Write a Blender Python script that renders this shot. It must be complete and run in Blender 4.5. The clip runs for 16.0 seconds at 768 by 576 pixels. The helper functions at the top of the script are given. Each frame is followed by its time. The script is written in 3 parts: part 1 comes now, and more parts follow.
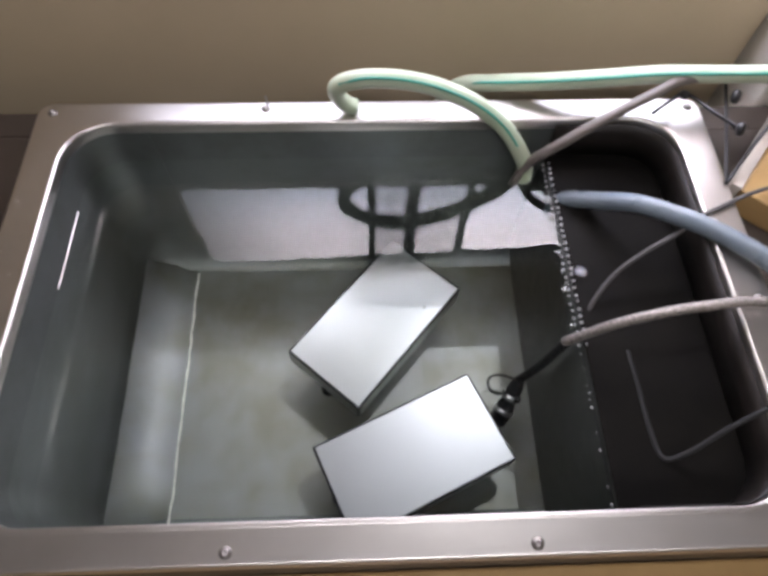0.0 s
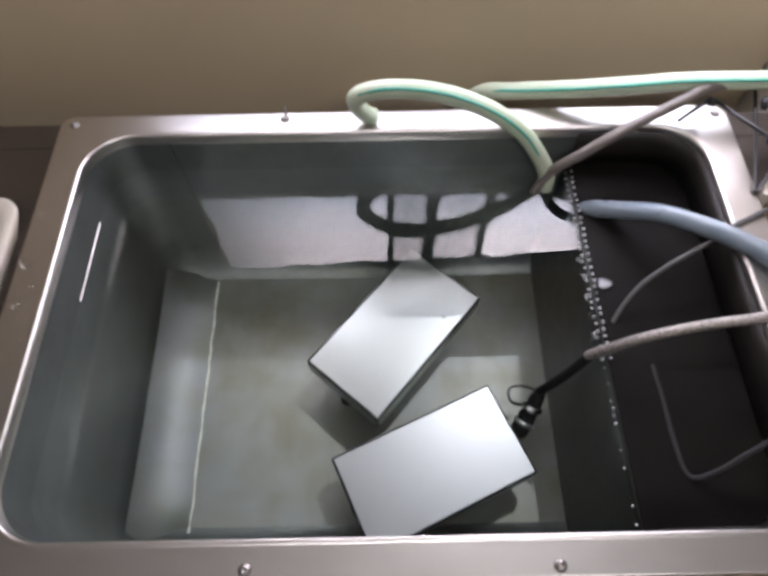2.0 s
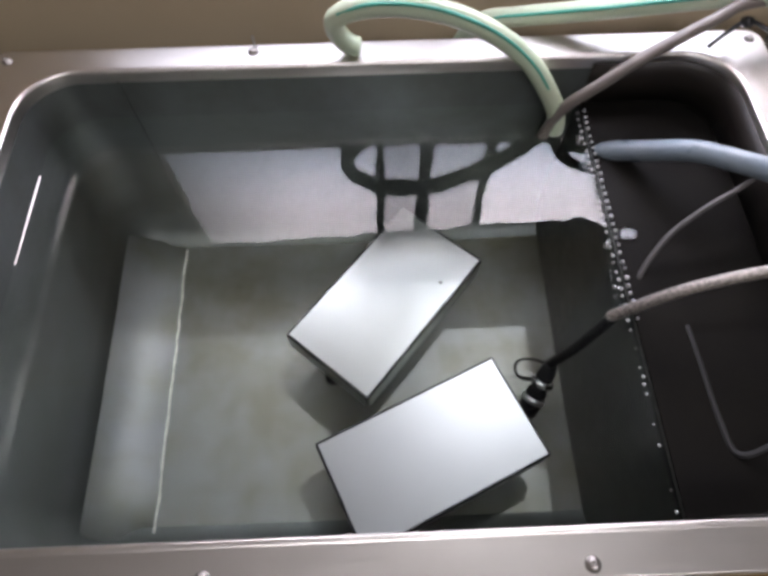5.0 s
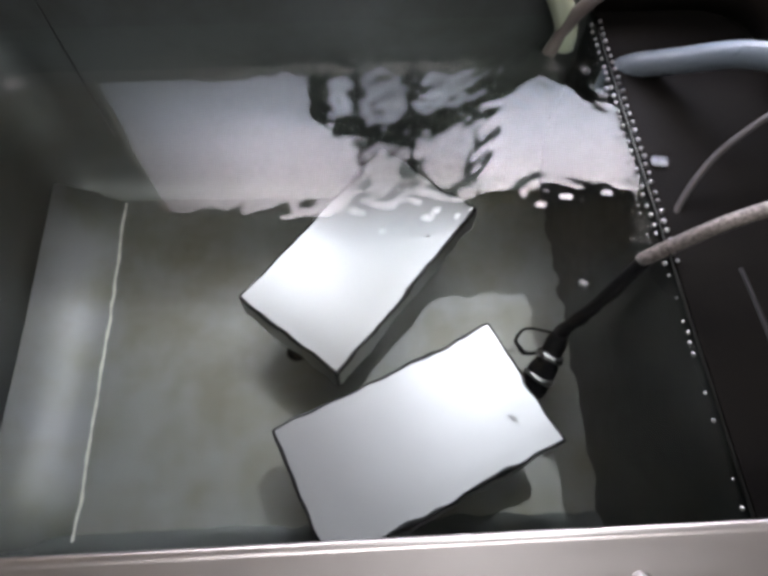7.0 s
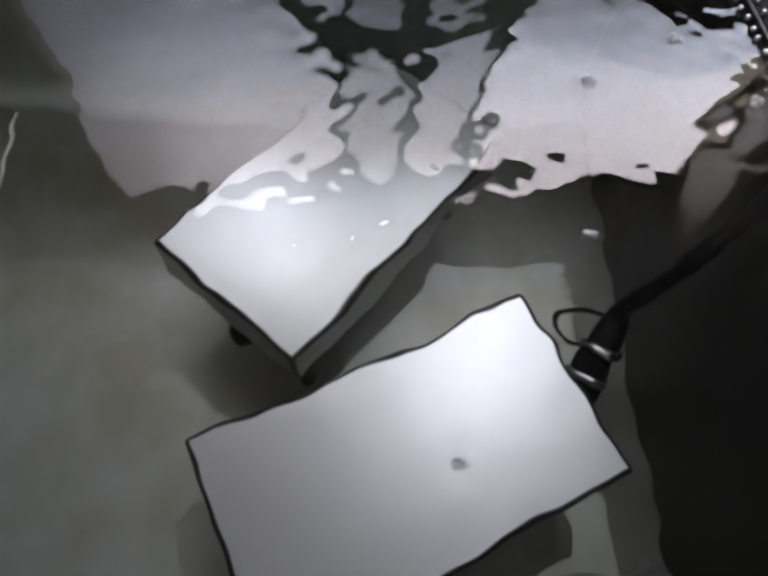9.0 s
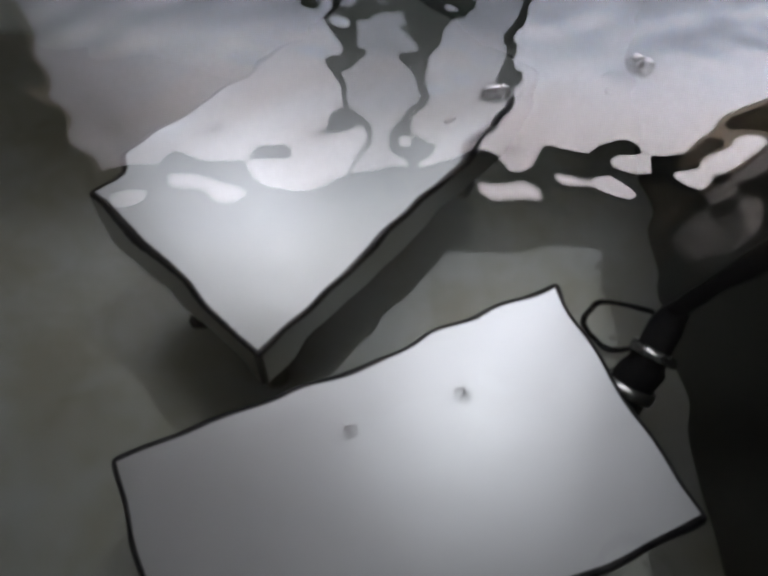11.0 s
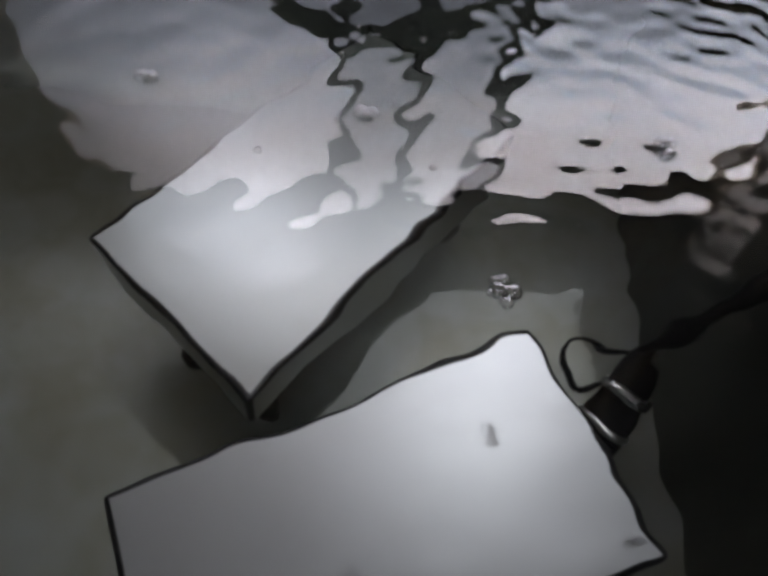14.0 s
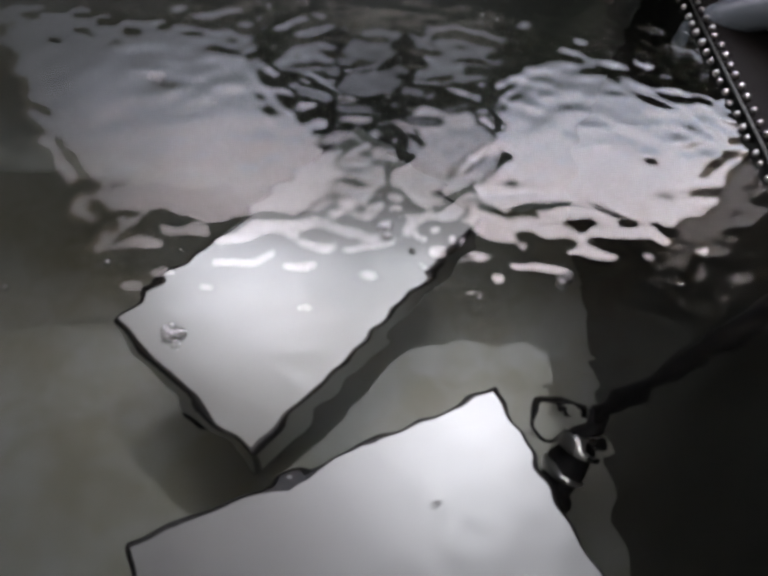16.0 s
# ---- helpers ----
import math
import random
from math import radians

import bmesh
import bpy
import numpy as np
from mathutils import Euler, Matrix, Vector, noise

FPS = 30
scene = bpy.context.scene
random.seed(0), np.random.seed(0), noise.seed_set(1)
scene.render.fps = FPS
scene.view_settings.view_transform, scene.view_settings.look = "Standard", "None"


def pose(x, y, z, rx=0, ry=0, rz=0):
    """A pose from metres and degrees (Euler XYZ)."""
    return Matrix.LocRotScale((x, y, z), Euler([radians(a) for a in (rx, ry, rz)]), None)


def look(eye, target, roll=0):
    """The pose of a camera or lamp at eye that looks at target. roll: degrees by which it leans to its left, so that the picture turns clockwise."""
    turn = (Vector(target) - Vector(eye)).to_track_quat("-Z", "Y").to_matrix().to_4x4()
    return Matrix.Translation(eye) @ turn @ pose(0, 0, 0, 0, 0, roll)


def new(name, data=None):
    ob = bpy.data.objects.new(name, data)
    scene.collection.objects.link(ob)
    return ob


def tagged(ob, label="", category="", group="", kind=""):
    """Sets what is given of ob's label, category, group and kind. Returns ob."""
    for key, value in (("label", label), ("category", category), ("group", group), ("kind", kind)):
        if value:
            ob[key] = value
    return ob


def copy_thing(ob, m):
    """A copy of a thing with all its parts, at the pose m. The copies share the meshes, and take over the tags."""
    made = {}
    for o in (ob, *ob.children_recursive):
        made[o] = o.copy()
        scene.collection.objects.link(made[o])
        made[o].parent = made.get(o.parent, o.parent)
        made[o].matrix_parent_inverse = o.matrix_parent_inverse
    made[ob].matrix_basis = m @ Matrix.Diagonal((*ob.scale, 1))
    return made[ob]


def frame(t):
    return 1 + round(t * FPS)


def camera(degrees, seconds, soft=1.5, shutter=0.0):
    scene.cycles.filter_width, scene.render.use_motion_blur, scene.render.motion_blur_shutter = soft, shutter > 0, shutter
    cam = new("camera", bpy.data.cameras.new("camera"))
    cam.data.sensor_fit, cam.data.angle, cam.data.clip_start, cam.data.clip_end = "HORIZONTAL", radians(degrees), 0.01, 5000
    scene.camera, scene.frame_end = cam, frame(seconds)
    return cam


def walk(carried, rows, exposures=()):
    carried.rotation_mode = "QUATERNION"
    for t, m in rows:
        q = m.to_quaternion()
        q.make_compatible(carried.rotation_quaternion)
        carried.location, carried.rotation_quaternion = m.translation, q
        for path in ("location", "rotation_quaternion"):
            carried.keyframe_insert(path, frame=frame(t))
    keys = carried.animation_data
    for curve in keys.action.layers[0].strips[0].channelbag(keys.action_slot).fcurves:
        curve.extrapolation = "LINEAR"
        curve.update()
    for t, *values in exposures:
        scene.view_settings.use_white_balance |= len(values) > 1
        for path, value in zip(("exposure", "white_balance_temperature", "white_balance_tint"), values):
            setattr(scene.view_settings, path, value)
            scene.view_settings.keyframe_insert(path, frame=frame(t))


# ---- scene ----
cam = camera(66.85, 16.0, soft=3.8)
PATH = [
    (0, pose(-0.0126, -0.2323, 1.3353, 27.81, -1.10, -1.86)),
    (0.5, pose(-0.0124, -0.2302, 1.3369, 28.31, -0.49, -1.46)),
    (1, pose(-0.0111, -0.2274, 1.3383, 28.15, 0.05, -1.23)),
    (1.5, pose(-0.0129, -0.2238, 1.3387, 27.82, 0.20, -1.26)),
    (2, pose(-0.0136, -0.2191, 1.3372, 27.66, 0.45, -0.99)),
    (2.5, pose(-0.0158, -0.2154, 1.3373, 27.45, 0.40, -0.88)),
    (3, pose(-0.0156, -0.2139, 1.3343, 27.34, 0.51, -0.99)),
    (3.5, pose(-0.0151, -0.2113, 1.3222, 26.94, 0.70, -1.38)),
    (4, pose(-0.0127, -0.2087, 1.2978, 26.41, 0.72, -1.62)),
    (6.5, pose(-0.0035, -0.2122, 1.1839, 28.05, -0.46, -2.87)),
    (7, pose(0.0037, -0.2025, 1.1460, 27.54, -0.33, -2.73)),
    (7.5, pose(0.0030, -0.1936, 1.0896, 28.54, -0.78, -2.81)),
    (8, pose(0.0081, -0.1803, 1.0446, 28.93, -0.79, -1.82)),
    (8.5, pose(-0.0048, -0.1742, 1.0204, 29.92, -4.01, -1.42)),
    (9, pose(0.0076, -0.1705, 1.0037, 29.72, -2.61, -1.49)),
    (11.5, pose(0.0155, -0.1477, 0.9311, 31.21, -3.71, 0.52)),
    (12, pose(0.0190, -0.1483, 0.9271, 31.67, -3.14, 0.65)),
    (12.5, pose(0.0213, -0.1500, 0.9240, 32.87, -2.58, 1.13)),
    (13, pose(0.0217, -0.1528, 0.9295, 32.52, -2.29, 0.79)),
    (13.5, pose(0.0246, -0.1518, 0.9341, 32.68, -2.52, 0.95)),
    (14, pose(0.0228, -0.1421, 0.9572, 31.57, -3.13, 0.94)),
    (14.5, pose(0.0151, -0.1350, 0.9720, 29.65, -4.68, 1.01)),
    (15, pose(0.0086, -0.1273, 0.9826, 29.42, -6.32, 1.15)),
    (15.5, pose(0.0113, -0.1287, 0.9914, 30.59, -5.83, 0.78)),
    (16, pose(0.0230, -0.1395, 1.0021, 33.16, -3.77, 0.17)),
]
EXPOSURES = [(0.0, 0.0, 6500, 18), (4.2, -0.03, 6500, 17), (6.5, -0.05, 6500, 17), (9.0, -0.72, 6550, 18), (11.3, -1.1, 6600, 17), (12.5, -1.36, 6550, 17), (13.5, -1.18, 6550, 17), (14.5, -1.15, 6650, 18), (16.0, -0.76, 6750, 20)]
walk(cam, PATH, EXPOSURES)

# ---- world and lamps ----
RIM = 0.9            # height of the tank's flange over the room floor
HX, HY = 0.30, 0.184  # half the opening
WATER = RIM - 0.053
FLOOR = RIM - 0.3214
PLATE_X = 0.183      # the overflow divider

world = bpy.data.worlds.new("world")
scene.world = world
world.use_nodes = True
world.node_tree.nodes["Background"].inputs[0].default_value = (0.55, 0.6, 0.7, 1)
world.node_tree.nodes["Background"].inputs[1].default_value = 0.05


# ---- materials ----
def material(name, base, rough=0.5, metal=0.0, stain=None, stain_scale=8.0, stain_mix=0.5, bump=0.0,
             bump_scale=60.0, stretch=(1, 1, 1), rough_var=0.1, emission=0.0, transmission=0.0, ior=1.45, sub=0.0):
    m = bpy.data.materials.new(name)
    m.use_nodes = True
    nt = m.node_tree
    p = nt.nodes["Principled BSDF"]
    p.inputs["Base Color"].default_value = (*base, 1)
    p.inputs["Roughness"].default_value = rough
    p.inputs["Metallic"].default_value = metal
    p.inputs["IOR"].default_value = ior
    p.inputs["Transmission Weight"].default_value = transmission
    if sub:
        p.inputs["Subsurface Weight"].default_value = sub
        p.inputs["Subsurface Radius"].default_value = (0.01, 0.01, 0.01)
    if emission:
        p.inputs["Emission Color"].default_value = (*base, 1)
        p.inputs["Emission Strength"].default_value = emission
    co = nt.nodes.new("ShaderNodeTexCoord")
    mp = nt.nodes.new("ShaderNodeMapping")
    mp.inputs["Scale"].default_value = stretch
    nt.links.new(co.outputs["Object"], mp.inputs["Vector"])
    if stain:
        n = nt.nodes.new("ShaderNodeTexNoise")
        n.inputs["Scale"].default_value = stain_scale
        n.inputs["Detail"].default_value = 6
        n.inputs["Roughness"].default_value = 0.65
        nt.links.new(co.outputs["Object"], n.inputs["Vector"])
        ramp = nt.nodes.new("ShaderNodeValToRGB")
        ramp.color_ramp.elements[0].position, ramp.color_ramp.elements[1].position = 0.4, 0.7
        ramp.color_ramp.elements[0].color = (0, 0, 0, 1)
        ramp.color_ramp.elements[1].color = (stain_mix, stain_mix, stain_mix, 1)
        nt.links.new(n.outputs["Fac"], ramp.inputs["Fac"])
        mix = nt.nodes.new("ShaderNodeMix")
        mix.data_type = "RGBA"
        mix.inputs[6].default_value = (*base, 1)
        mix.inputs[7].default_value = (*stain, 1)
        nt.links.new(ramp.outputs["Color"], mix.inputs[0])
        nt.links.new(mix.outputs[2], p.inputs["Base Color"])
    g = nt.nodes.new("ShaderNodeTexNoise")
    g.inputs["Scale"].default_value = bump_scale
    g.inputs["Detail"].default_value = 5
    nt.links.new(mp.outputs["Vector"], g.inputs["Vector"])
    if rough_var:
        r = nt.nodes.new("ShaderNodeMapRange")
        r.inputs["To Min"].default_value = max(0.0, rough - rough_var)
        r.inputs["To Max"].default_value = min(1.0, rough + rough_var)
        nt.links.new(g.outputs["Fac"], r.inputs["Value"])
        nt.links.new(r.outputs["Result"], p.inputs["Roughness"])
    if bump:
        b = nt.nodes.new("ShaderNodeBump")
        b.inputs["Strength"].default_value = 1.0
        b.inputs["Distance"].default_value = bump
        nt.links.new(g.outputs["Fac"], b.inputs["Height"])
        nt.links.new(b.outputs["Normal"], p.inputs["Normal"])
    return m


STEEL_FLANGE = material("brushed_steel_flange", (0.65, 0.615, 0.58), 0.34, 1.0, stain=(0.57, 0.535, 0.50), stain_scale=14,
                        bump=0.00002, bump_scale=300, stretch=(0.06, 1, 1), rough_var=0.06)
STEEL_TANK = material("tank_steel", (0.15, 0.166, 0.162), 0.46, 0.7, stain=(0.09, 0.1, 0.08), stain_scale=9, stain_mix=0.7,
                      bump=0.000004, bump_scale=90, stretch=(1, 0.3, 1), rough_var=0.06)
STEEL_PLATE = material("worn_floor_steel", (0.29, 0.305, 0.30), 0.48, 1.0, stain=(0.19, 0.18, 0.125), stain_scale=11, stain_mix=0.8,
                       bump=0.00004, bump_scale=90, stretch=(1, 0.12, 1), rough_var=0.1)
STEEL_BOX = material("satin_steel_box", (0.375, 0.385, 0.40), 0.35, 1.0, stain=(0.335, 0.345, 0.36), stain_scale=10, bump_scale=60, rough_var=0.02)
STEEL_SMOOTH = material("smooth_steel_box", (0.29, 0.30, 0.305), 0.29, 1.0, stain=(0.285, 0.295, 0.295), stain_scale=10, bump_scale=60, rough_var=0.02)
STEEL_STRIP = material("worn_side_strip", (0.34, 0.355, 0.365), 0.58, 0.85, stain=(0.25, 0.26, 0.19), stain_scale=13, stain_mix=0.8,
                       bump=0.00004, bump_scale=90, stretch=(1, 0.12, 1), rough_var=0.1)
EDGE_STEEL = material("dark_mirroring_edge_steel", (0.05, 0.05, 0.055), 0.4, 1.0, stain=(0.11, 0.11, 0.11), stain_scale=60, rough_var=0.1)
STEEL_BRIGHT = material("bright_steel", (0.6, 0.6, 0.6), 0.28, 1.0, rough_var=0.05)
STEEL_SCREW = material("dull_screw_steel", (0.36, 0.34, 0.32), 0.42, 1.0, rough_var=0.1, bump=0.00003, bump_scale=500)
STEEL_DARK = material("dull_dark_steel", (0.2, 0.2, 0.2), 0.45, 1.0)
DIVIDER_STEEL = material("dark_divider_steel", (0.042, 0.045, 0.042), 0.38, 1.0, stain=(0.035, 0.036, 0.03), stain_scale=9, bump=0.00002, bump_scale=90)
DARK_DEPTH = material("dark_chamber_depth", (0.006, 0.0055, 0.005), 0.5, stain=(0.011, 0.010, 0.008), stain_scale=16, bump=0.00005, bump_scale=60, ior=1.12)
CHAMBER = material("dark_brown_wall_sheet", (0.022, 0.018, 0.015), 0.45, stain=(0.012, 0.010, 0.008), stain_scale=14, bump=0.0001, bump_scale=80)
SLATE = material("slate_grey_rubber", (0.028, 0.028, 0.028), 0.7, ior=1.2)
SLATE_PALE = material("pale_slate_rubber", (0.085, 0.08, 0.078), 0.6, ior=1.3)
WELD = material("weld_bead_steel", (0.88, 0.88, 0.82), 0.45, 0.2, bump=0.0004, bump_scale=400)
BLACK_RUBBER = material("black_rubber", (0.006, 0.006, 0.007), 0.6, bump=0.00005, bump_scale=500, ior=1.18)
BLACK_PLASTIC = material("black_plastic", (0.015, 0.015, 0.016), 0.35)
GREEN_HOSE = material("milky_green_hose", (0.42, 0.51, 0.37), 0.35, stain=(0.52, 0.52, 0.38), stain_scale=12, sub=0.3)
GREEN_STRIPE = material("green_stripe", (0.05, 0.30, 0.22), 0.4)
BLUE_HOSE = material("milky_blue_hose", (0.15, 0.185, 0.215), 0.3, sub=0.3, stain=(0.22, 0.245, 0.26), stain_scale=20)
GREY_HOSE = material("grey_hose", (0.15, 0.13, 0.115), 0.4, stain=(0.14, 0.13, 0.12), stain_scale=30)
BRAID = material("braided_steel_cable", (0.34, 0.31, 0.28), 0.45, 0.6, stain=(0.07, 0.06, 0.055), stain_scale=420, stain_mix=0.9, bump=0.0006, bump_scale=700, rough_var=0.15)
WALL_PAINT = material("cream_wall_paint", (0.62, 0.58, 0.50), 0.7, stain=(0.55, 0.5, 0.42), stain_scale=3, bump=0.0002, bump_scale=90)
CEILING_PAINT = material("white_ceiling_paint", (0.7, 0.7, 0.68), 0.8, stain=(0.62, 0.62, 0.6), stain_scale=2, bump=0.0003, bump_scale=60)
FLOOR_TILE = material("grey_floor_paint", (0.16, 0.15, 0.14), 0.5, stain=(0.1, 0.09, 0.08), stain_scale=3, bump=0.0003, bump_scale=40)
BENCH = material("bench_laminate", (0.055, 0.042, 0.032), 0.5, stain=(0.035, 0.026, 0.02), stain_scale=7, bump=0.0001, bump_scale=80)
SPLASH = material("brown_splash_paint", (0.50, 0.41, 0.275), 0.55, stain=(0.42, 0.345, 0.23), stain_scale=4, bump=0.0001, bump_scale=70)
CREAM = material("cream_cabinet_paint", (0.68, 0.64, 0.57), 0.5, stain=(0.6, 0.56, 0.48), stain_scale=5, bump=0.0001, bump_scale=80)
WOOD = material("varnished_yellow_wood", (0.42, 0.27, 0.11), 0.4, stain=(0.28, 0.16, 0.06), stain_scale=14, bump=0.0002,
                bump_scale=50, stretch=(0.1, 1, 1))
CARD = material("beige_plastic", (0.52, 0.47, 0.40), 0.5, stain=(0.45, 0.4, 0.33), stain_scale=10, bump=0.0001)
LAMP_GLOW = material("lamp_diffuser", (0.97, 0.97, 1.0), 0.5, emission=1.0, rough_var=0)


def water_material():
    m = bpy.data.materials.new("tank_water")
    m.use_nodes = True
    nt = m.node_tree
    nt.nodes.remove(nt.nodes["Principled BSDF"])
    g = nt.nodes.new("ShaderNodeBsdfGlass")
    g.inputs["Color"].default_value = (0.97, 1.0, 0.97, 1)
    g.inputs["Roughness"].default_value = 0.0
    g.inputs["IOR"].default_value = 1.333
    # small mirror share added to strengthen the water's reflections
    extra_gloss = nt.nodes.new("ShaderNodeBsdfGlossy")
    extra_gloss.inputs["Roughness"].default_value = 0.0
    mix = nt.nodes.new("ShaderNodeMixShader")
    mix.inputs[0].default_value = 0.01
    nt.links.new(g.outputs[0], mix.inputs[1])
    nt.links.new(extra_gloss.outputs[0], mix.inputs[2])
    nt.links.new(mix.outputs[0], nt.nodes["Material Output"].inputs["Surface"])
    return m


WATER_MAT = water_material()
DROP_MAT = material("clear_water_drop", (1, 1, 1), 0.02, transmission=1.0, ior=1.333, rough_var=0)


def bubble_material():
    """A thin clear skin: see-through, glossy towards its rim."""
    m = bpy.data.materials.new("air_bubble_skin")
    m.use_nodes = True
    nt = m.node_tree
    nt.nodes.remove(nt.nodes["Principled BSDF"])
    clear, gloss, mix, rim = (nt.nodes.new(k) for k in ("ShaderNodeBsdfTransparent", "ShaderNodeBsdfGlossy", "ShaderNodeMixShader", "ShaderNodeLayerWeight"))
    clear.inputs["Color"].default_value = (0.97, 0.97, 0.97, 1)
    gloss.inputs["Roughness"].default_value = 0.05
    rim.inputs["Blend"].default_value = 0.42
    nt.links.new(rim.outputs["Facing"], mix.inputs[0])
    nt.links.new(clear.outputs[0], mix.inputs[1])
    nt.links.new(gloss.outputs[0], mix.inputs[2])
    nt.links.new(mix.outputs[0], nt.nodes["Material Output"].inputs["Surface"])
    return m


BUBBLE_MAT = bubble_material()


# ---- mesh helpers ----
def mesh_of(bm, name, mat, smooth=False):
    bmesh.ops.recalc_face_normals(bm, faces=bm.faces)
    me = bpy.data.meshes.new(name)
    bm.to_mesh(me)
    bm.free()
    if mat:
        me.materials.append(mat)
    if smooth:
        for p in me.polygons:
            p.use_smooth = True
    return me


def part(name, bm, mat, parent=None, label="", smooth=False):
    ob = new(name, mesh_of(bm, name, mat, smooth))
    if parent:
        ob.parent = parent
    if label:
        ob["label"] = label
    return ob


def box(bm, lo, hi, bevel=0.0, seg=2):
    vs = [bm.verts.new((x, y, z)) for x in (lo[0], hi[0]) for y in (lo[1], hi[1]) for z in (lo[2], hi[2])]
    fs = [bm.faces.new([vs[i] for i in q]) for q in
          ((0, 1, 3, 2), (4, 6, 7, 5), (0, 4, 5, 1), (2, 3, 7, 6), (0, 2, 6, 4), (1, 5, 7, 3))]
    if bevel:
        es = {e for f in fs for e in f.edges}
        bmesh.ops.bevel(bm, geom=list(es), offset=bevel, segments=seg, affect="EDGES", profile=0.5)
    return bm


def block(name, lo, hi, mat, parent=None, bevel=0.0, label="", seg=2):
    return part(name, box(bmesh.new(), lo, hi, bevel, seg), mat, parent, label)


def spline(points, step=0.004):
    """Smooth curve through the points."""
    ps = [Vector(p) for p in points]
    ps = [ps[0] * 2 - ps[1]] + ps + [ps[-1] * 2 - ps[-2]]
    out = []
    for a, b, c, d in zip(ps, ps[1:], ps[2:], ps[3:]):
        n = max(2, int((c - b).length / step))
        for i in range(n):
            t = i / n
            out.append(0.5 * ((2 * b) + (c - a) * t + (2 * a - 5 * b + 4 * c - d) * t * t + (3 * b - a - 3 * c + d) * t ** 3))
    out.append(ps[-2])
    return out


def tube(bm, points, radius, sides=12, cap=True, step=0.004, taper=None):
    cl = spline(points, step)
    up = Vector((0.1, 0.2, 1)).normalized()
    rings = []
    for i, p in enumerate(cl):
        t = (cl[min(i + 1, len(cl) - 1)] - cl[max(i - 1, 0)]).normalized()
        a = (up - t * up.dot(t)).normalized()
        up = a
        b = t.cross(a)
        r = radius if taper is None else radius * taper(i / (len(cl) - 1))
        rings.append([bm.verts.new(p + (a * math.cos(k * math.tau / sides) + b * math.sin(k * math.tau / sides)) * r) for k in range(sides)])
    for q, r in zip(rings, rings[1:]):
        for k in range(sides):
            bm.faces.new((q[k], q[(k + 1) % sides], r[(k + 1) % sides], r[k]))
    if cap:
        bm.faces.new(rings[0])
        bm.faces.new(rings[-1])
    return bm


def lathe(bm, profile, sides=16, m=Matrix()):
    """Turn a profile of (radius, height) about z."""
    rings = []
    for r, z in profile:
        if r < 1e-6:
            rings.append([bm.verts.new(m @ Vector((0, 0, z)))])
        else:
            rings.append([bm.verts.new(m @ Vector((r * math.cos(k * math.tau / sides), r * math.sin(k * math.tau / sides), z))) for k in range(sides)])
    for q, r in zip(rings, rings[1:]):
        for k in range(sides):
            a = q[k % len(q)], q[(k + 1) % len(q)]
            b = r[k % len(r)], r[(k + 1) % len(r)]
            vs = []
            for v in (a[0], a[1], b[1], b[0]):
                if v not in vs:
                    vs.append(v)
            if len(vs) > 2:
                bm.faces.new(vs)
    return bm


def rounded(hx, hy, r, n=8):
    """Outline of a rounded rectangle, counter-clockwise."""
    out = []
    for cx, cy, a0 in ((hx - r, hy - r, 0), (-hx + r, hy - r, 90), (-hx + r, -hy + r, 180), (hx - r, -hy + r, 270)):
        for i in range(n + 1):
            a = radians(a0 + 90 * i / n)
            out.append((cx + r * math.cos(a), cy + r * math.sin(a)))
    return out


def loft(bm, loops, close_last=False):
    rings = [[bm.verts.new(p) for p in lp] for lp in loops]
    n = len(rings[0])
    for q, r in zip(rings, rings[1:]):
        for k in range(n):
            bm.faces.new((q[k], q[(k + 1) % n], r[(k + 1) % n], r[k]))
    if close_last:
        bm.faces.new(rings[-1])
    return rings


# ---- room ----
def room():
    x0, x1, y0, y1, h = -2.2, 2.2, -2.4, 1.6, 2.6
    t = 0.12
    tagged(block("floor", (x0 - t, y0 - t, -0.1), (x1 + t, y1 + t, 0), FLOOR_TILE), "grey painted workshop floor", "floor", kind="structure")
    tagged(block("ceiling", (x0 - t, y0 - t, h), (x1 + t, y1 + t, h + 0.1), CEILING_PAINT), "white painted workshop ceiling", "ceiling", kind="structure")
    for n, lo, hi in (("wall_north", (x0 - t, y1, 0), (x1 + t, y1 + t, h)), ("wall_south", (x0 - t, y0 - t, 0), (x1 + t, y0, h)),
                      ("wall_east", (x1, y0, 0), (x1 + t, y1, h)), ("wall_west", (x0 - t, y0, 0), (x0, y1, h))):
        tagged(block(n, lo, hi, WALL_PAINT), "cream painted workshop wall", "wall", kind="structure")


def ceiling_fill_lamp(x, y, z, lx, ly, power):
    lamp = tagged(new("ceiling_fill_lamp"), "unseen white ceiling lamp added for general fill light", "lamp", "ceiling lamps")
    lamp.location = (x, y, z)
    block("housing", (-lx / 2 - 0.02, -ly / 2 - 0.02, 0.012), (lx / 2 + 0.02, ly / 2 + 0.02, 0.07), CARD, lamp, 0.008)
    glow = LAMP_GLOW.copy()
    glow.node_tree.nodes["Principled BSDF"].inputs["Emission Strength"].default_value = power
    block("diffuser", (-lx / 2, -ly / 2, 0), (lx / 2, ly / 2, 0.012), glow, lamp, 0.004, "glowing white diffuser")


room()
# unseen lamp added to raise the general brightness round the tank
ceiling_fill_lamp(0.2, -1.1, 2.5, 1.2, 0.3, 18)


